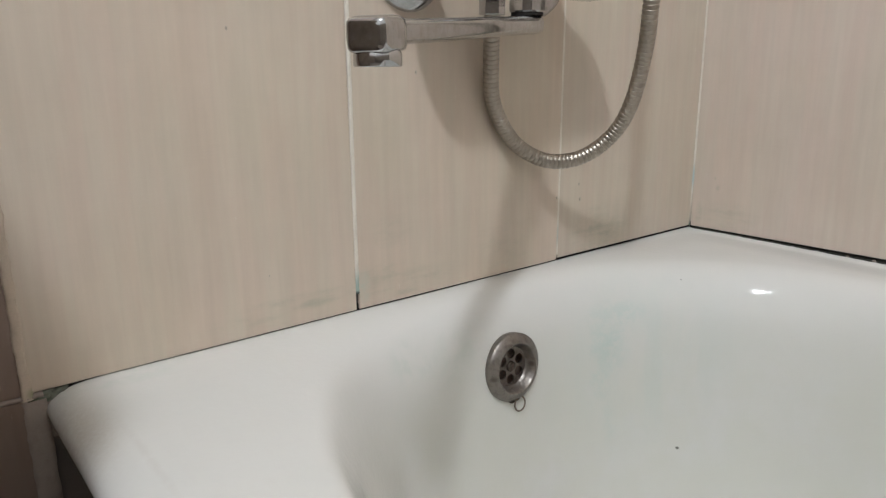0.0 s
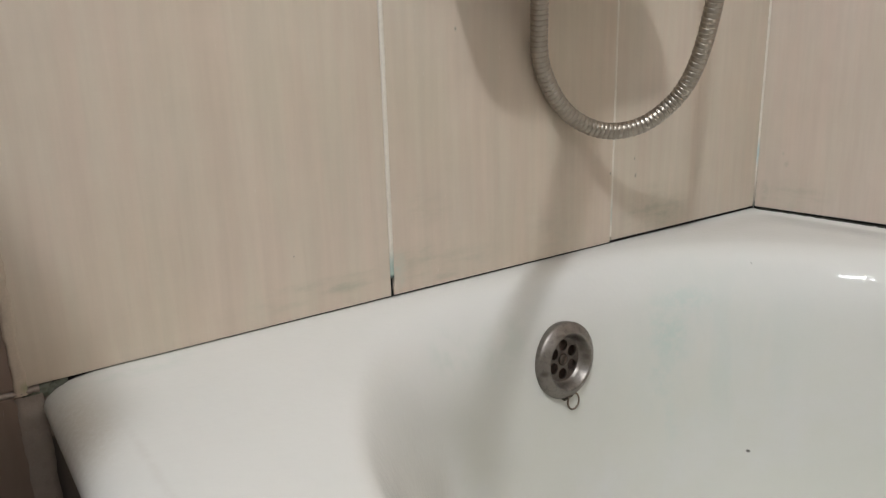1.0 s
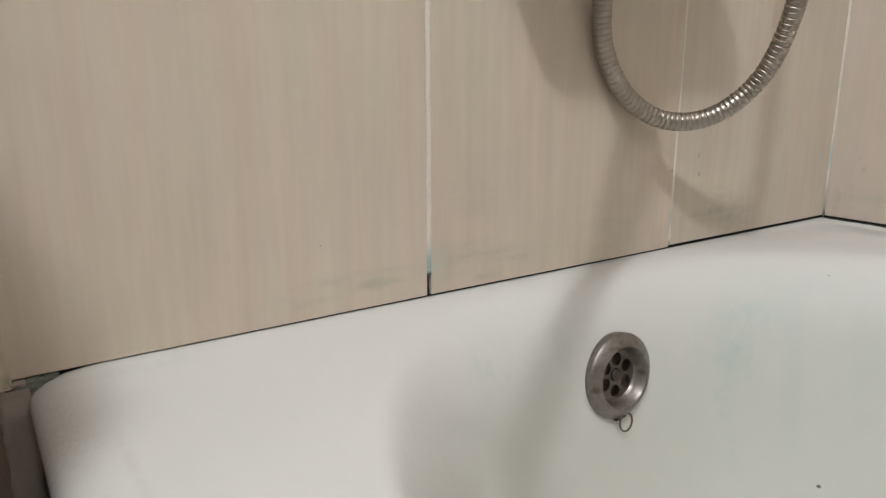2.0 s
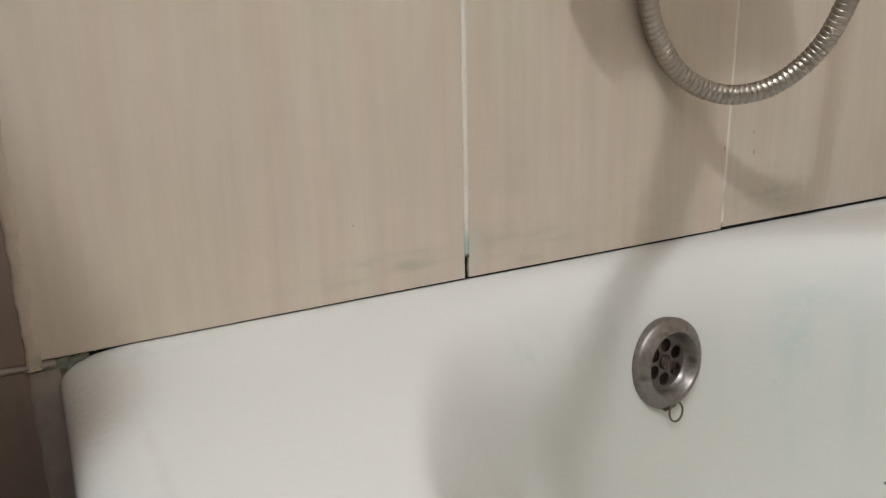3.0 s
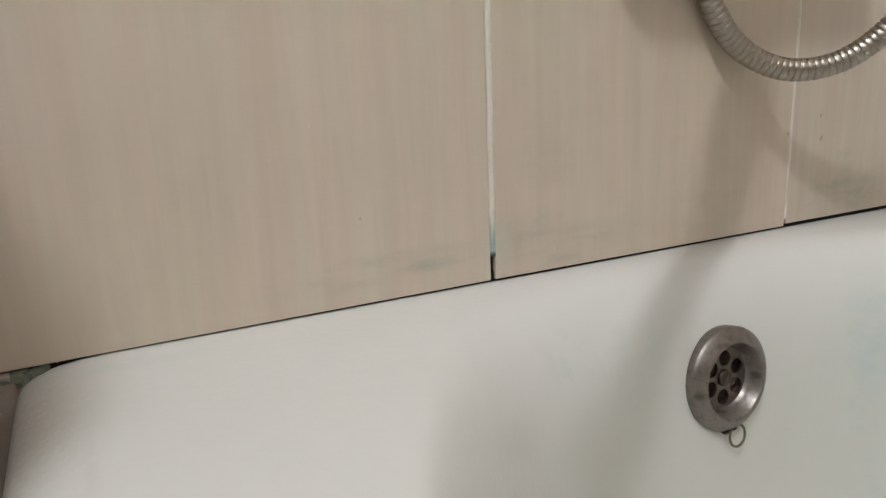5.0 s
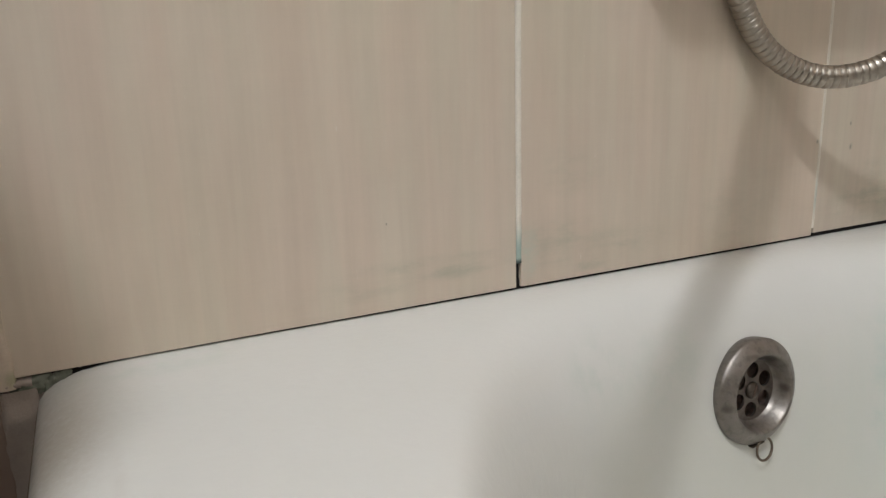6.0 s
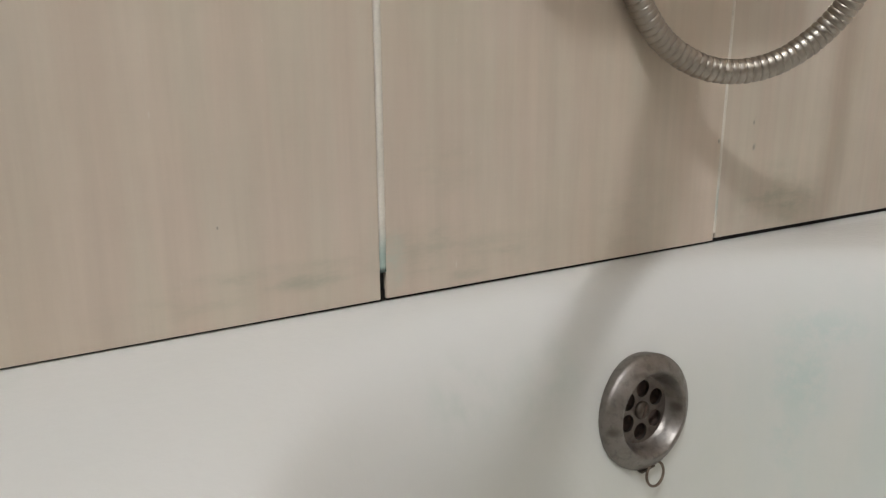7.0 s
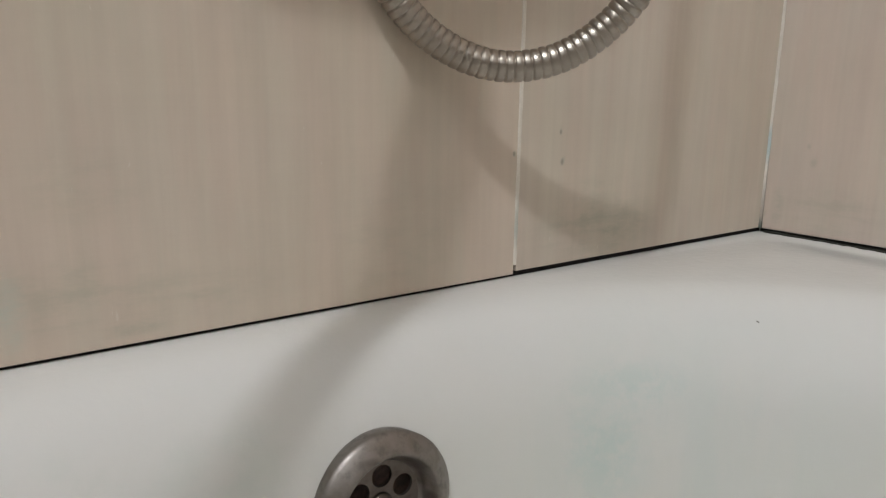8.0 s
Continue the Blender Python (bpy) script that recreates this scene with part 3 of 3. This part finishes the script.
# ---- sealing, grout ----
def strip(lo, hi, jitter, steps, lump=0.0, face="y", seed=0.0):
    """A bead of grout: a thin upright bar with uneven edges and an uneven face."""
    bm = bmesh.new()
    rows = []
    for i in range(steps + 1):
        z = lo[2] + (hi[2] - lo[2]) * i / steps
        ja, jb = (noise.noise(Vector((z * 70 + seed, k * 9.1, seed))) + 0.6 * noise.noise(Vector((z * 260 + seed, k * 5.3, 1.7))) for k in (1, 2))
        jc = noise.noise(Vector((z * 120 + seed, 3.3, 4.0))) * lump
        if face == "y":
            a, b = lo[0] + ja * jitter, hi[0] + jb * jitter
            row = [(a, hi[1], z), (a, lo[1] + jc * 0.4 + 0.0006, z), ((a * 3 + b) / 4, lo[1] + jc, z), ((a + b) / 2, lo[1] + jc * 1.3, z), ((a + b * 3) / 4, lo[1] + jc, z), (b, lo[1] + jc * 0.4 + 0.0006, z), (b, hi[1], z)]
        else:
            a, b = lo[1] + ja * jitter, hi[1] + jb * jitter
            row = [(hi[0], a, z), (lo[0] + jc, a, z), (lo[0] + jc, (a + b) / 2, z), (lo[0] + jc, b, z), (hi[0], b, z)]
        rows.append([bm.verts.new(p) for p in row])
    for a, b in zip(rows, rows[1:]):
        for k in range(len(a) - 1):
            bm.faces.new((a[k], a[k + 1], b[k + 1], b[k]))
    return bm


def trim(name, bm, mat, label):
    return tagged(finish(name, bm, mat), label, "grout", kind="structure")


trim("trim_joint_1", strip((-0.5066, -0.0004, 0.6142), (-0.5031, 0.008, TOP), 0.0004, 300, 0.0004, seed=1.0), GROUT, "white grout line with a green stain at its foot")
trim("trim_joint_2", strip((-0.2541, -0.0003, 0.6055), (-0.2509, 0.008, TOP), 0.0003, 300, 0.0003, seed=5.0), GROUT, "thin white grout line between wall tiles")
trim("trim_corner", strip((-0.0015, -0.0015, 0.6015), (0.0, 0.006, TOP), 0.0004, 300, 0.0004, seed=9.0), GROUT, "white grout bead in the tiled corner")
trim("trim_edge", strip((-0.7626, -0.0010, 0.5945), (-0.7562, 0.012, 1.4), 0.0013, 360, 0.0006, seed=3.0), OLD_GROUT, "thick uneven dirty grout beside brown tiles")

def ledge(x0, x1, z, thick, seed):
    """A level bead of grout with uneven edges."""
    bm = bmesh.new()
    rows = []
    for i in range(121):
        x = x0 + (x1 - x0) * i / 120
        j = [noise.noise(Vector((x * 160 + seed, k * 7.7, 2.0))) + 0.6 * noise.noise(Vector((x * 600, k * 3.1, seed))) for k in range(3)]
        lo, hi, f = z - thick / 2 + j[0] * 0.0006, z + thick / 2 + j[1] * 0.0006, -0.0008 + j[2] * 0.0009
        rows.append([bm.verts.new(p) for p in ((x, 0.012, lo), (x, f + 0.0008, lo), (x, f, (lo + hi) / 2), (x, f + 0.0006, hi), (x, 0.012, hi))])
    for a, b in zip(rows, rows[1:]):
        for k in range(4):
            bm.faces.new((a[k], a[k + 1], b[k + 1], b[k]))
    return bm


trim("trim_ledge", ledge(-0.83, -0.7500, 0.5962, 0.0032, 4.0), MORTAR, "uneven dirty level grout line at bath height")
trim("trim_mortar", strip((-0.7632, -0.0007, 0.0), (-0.7484, 0.02, 0.5935), 0.0011, 160, 0.0016, seed=7.0), MORTAR, "grey mortar strip beside the bath")
trim("trim_mortar", strip((-0.7486, 0.0008, 0.5640), (-0.7280, 0.02, 0.5930), 0.0005, 40, 0.0012, seed=12.0), MORTAR, "grey mortar fill under the bath rim")


def seal(name, boxes, label):
    bm = bmesh.new()
    for lo, hi in boxes:
        box(lo, hi, bm=bm)
    return tagged(finish(name, bm, BLACK, smooth=False), label, "seal", kind="structure")


# black strips fill the open gap in place of its own shade
seal("trim_gap_1", [((-0.7425, 0.0022, 0.585), (0.004, 0.012, 0.6045)), ((-0.5068, 0.003, 0.598), (-0.5034, 0.012, 0.6160)), ((-0.2538, 0.003, 0.598), (-0.2512, 0.012, 0.606)), ((-0.2543, 0.0008, 0.6005), (-0.2537, 0.012, 0.6200))],
     "black strip put in the gap between bath and tiles")
seal("trim_gap_2", [((0.0014, -1.69, 0.56), (0.012, 0.0, 0.6065))], "black strip put in the gap along the long wall")


bead = bmesh.new()
rows = []
for i in range(201):
    y = -0.004 - 0.8 * i / 200
    j = [noise.noise(Vector((y * 150, k * 7.7, 5.0))) + 0.6 * noise.noise(Vector((y * 500, k * 3.1, 8.0))) for k in range(3)]
    x, top = -0.0016 - 0.004 * min(i / 80, 1) + j[0] * 0.0012, RIM + 0.0012 + j[1] * 0.0009
    rows.append([bead.verts.new(p) for p in ((x - 0.001, y, RIM - 0.004), (x, y, top - 0.0004), (x + 0.0008, y, top), (0.004, y, top + 0.0004))])
for a, b in zip(rows, rows[1:]):
    for k in range(3):
        bead.faces.new((a[k], a[k + 1], b[k + 1], b[k]))
trim("trim_bead", bead, CAULK, "thin grimy ragged caulk bead along the long wall")


def lump(name, centre, size, mat, label, seed, category):
    bm = bmesh.new()
    bmesh.ops.create_icosphere(bm, subdivisions=4, radius=1)
    for v in bm.verts:
        k = 1 + 0.30 * noise.noise(v.co * 1.7 + Vector((seed, 0, 0))) + 0.22 * noise.noise(v.co * 4 + Vector((0, seed, 0))) + 0.12 * noise.noise(v.co * 10 + Vector((0, 0, seed)))
        v.co = Vector(centre) + Vector([c * s * k for c, s in zip(v.co, size)])
    return tagged(finish(name, bm, mat), label, category)


lump("mortar_lump", (-0.7495, 0.0045, 0.5938), (0.0085, 0.005, 0.0050), MOSS, "greenish crumbling grout lump at the bath corner", 2.0, "grout")
lump("mortar_lump", (-0.7435, 0.0050, 0.5925), (0.0050, 0.005, 0.0060), MOSS, "greenish crumbling grout lump at the bath corner", 6.0, "grout")
lump("mortar_lump", (-0.7385, 0.0048, 0.5950), (0.0060, 0.0045, 0.0045), MOSS, "greenish crumbling grout lump at the bath corner", 9.0, "grout")
lump("grout_crumb", (-0.7315, 0.0012, 0.6002), (0.0009, 0.001, 0.0013), GROUT, "pale grout crumb in the black gap", 4.0, "crumb")
lump("grout_crumb", (-0.5525, 0.0012, 0.6006), (0.0013, 0.001, 0.0007), GROUT, "pale grout crumb in the black gap", 5.0, "crumb")
for i, (y, s) in enumerate(((-0.196, 0.0012), (-0.222, 0.0018), (-0.243, 0.0015))):
    lump("caulk_flake", (-0.0035 + 0.0015 * math.sin(i * 2.1), y, 0.6003), (s * 0.6, s * 1.2, 0.0008), MORTAR, "flake of old grey caulk on the bath rim", 11.0 + i, "caulk")

# ---- wall tiles ----
MESHES = {}


def tile(wall, mat, width, height, m):
    key = (round(width, 4), round(height, 4), mat.name)
    if key not in MESHES:
        bm = box((0, 0, 0), (width, 0.008, height), 0.0008)
        me = bpy.data.meshes.new("tile")
        bm.to_mesh(me)
        bm.free()
        me.materials.append(mat)
        MESHES[key] = me
    ob = new("tile", MESHES[key])
    ob.parent = wall
    ob.matrix_basis = m
    return ob


COLUMNS = [(-0.7578, -0.5066, 0.5990), (-0.5034, -0.2534, 0.6000), (-0.2516, -0.0015, 0.6016)]
for row in range(5):
    for x0, x1, z0 in COLUMNS:
        z = z0 + row * 0.402
        tile(wall_back, TILE if x0 < -0.3 else TILE_FALLOFF, x1 - x0, min(0.40, TOP - z), pose(x0, 0.0, z, 0, -0.2 if x0 < -0.7 and row == 0 else 0, 0))
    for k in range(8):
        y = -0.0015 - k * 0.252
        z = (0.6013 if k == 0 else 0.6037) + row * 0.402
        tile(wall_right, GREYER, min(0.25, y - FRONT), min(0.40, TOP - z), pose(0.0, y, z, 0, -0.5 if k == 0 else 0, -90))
for k in range(6):
    x1 = -0.7622 - k * 0.252
    x0 = max(x1 - 0.25, LEFT)
    for z0, z1 in ((0.002, 0.192), (0.195, 0.5945), (0.5985, 0.998), (1.001, 1.40), (1.403, 1.802), (1.805, 2.204), (2.207, TOP)):
        if x1 - x0 > 0.01:
            tile(wall_back, BROWN, x1 - x0, z1 - z0, pose(x0, 0.0, z0))
part("backing", box((LEFT, 0.008, 0.0), (-0.757, 0.02, TOP)), MORTAR, wall_back, smooth=False)
# dark sheet behind the gap beside the bath; its shade is put into colour
part("backing", box((-0.757, 0.0105, 0.0), (-0.60, 0.02, 0.58)), FLOOR, wall_back, smooth=False)
part("backing", box((-0.757, 0.008, 0.6045), (0.02, 0.02, TOP)), MORTAR, wall_back, smooth=False)
part("backing", box((0.008, FRONT, 0.6065), (0.02, 0.008, TOP)), MORTAR, wall_right, smooth=False)
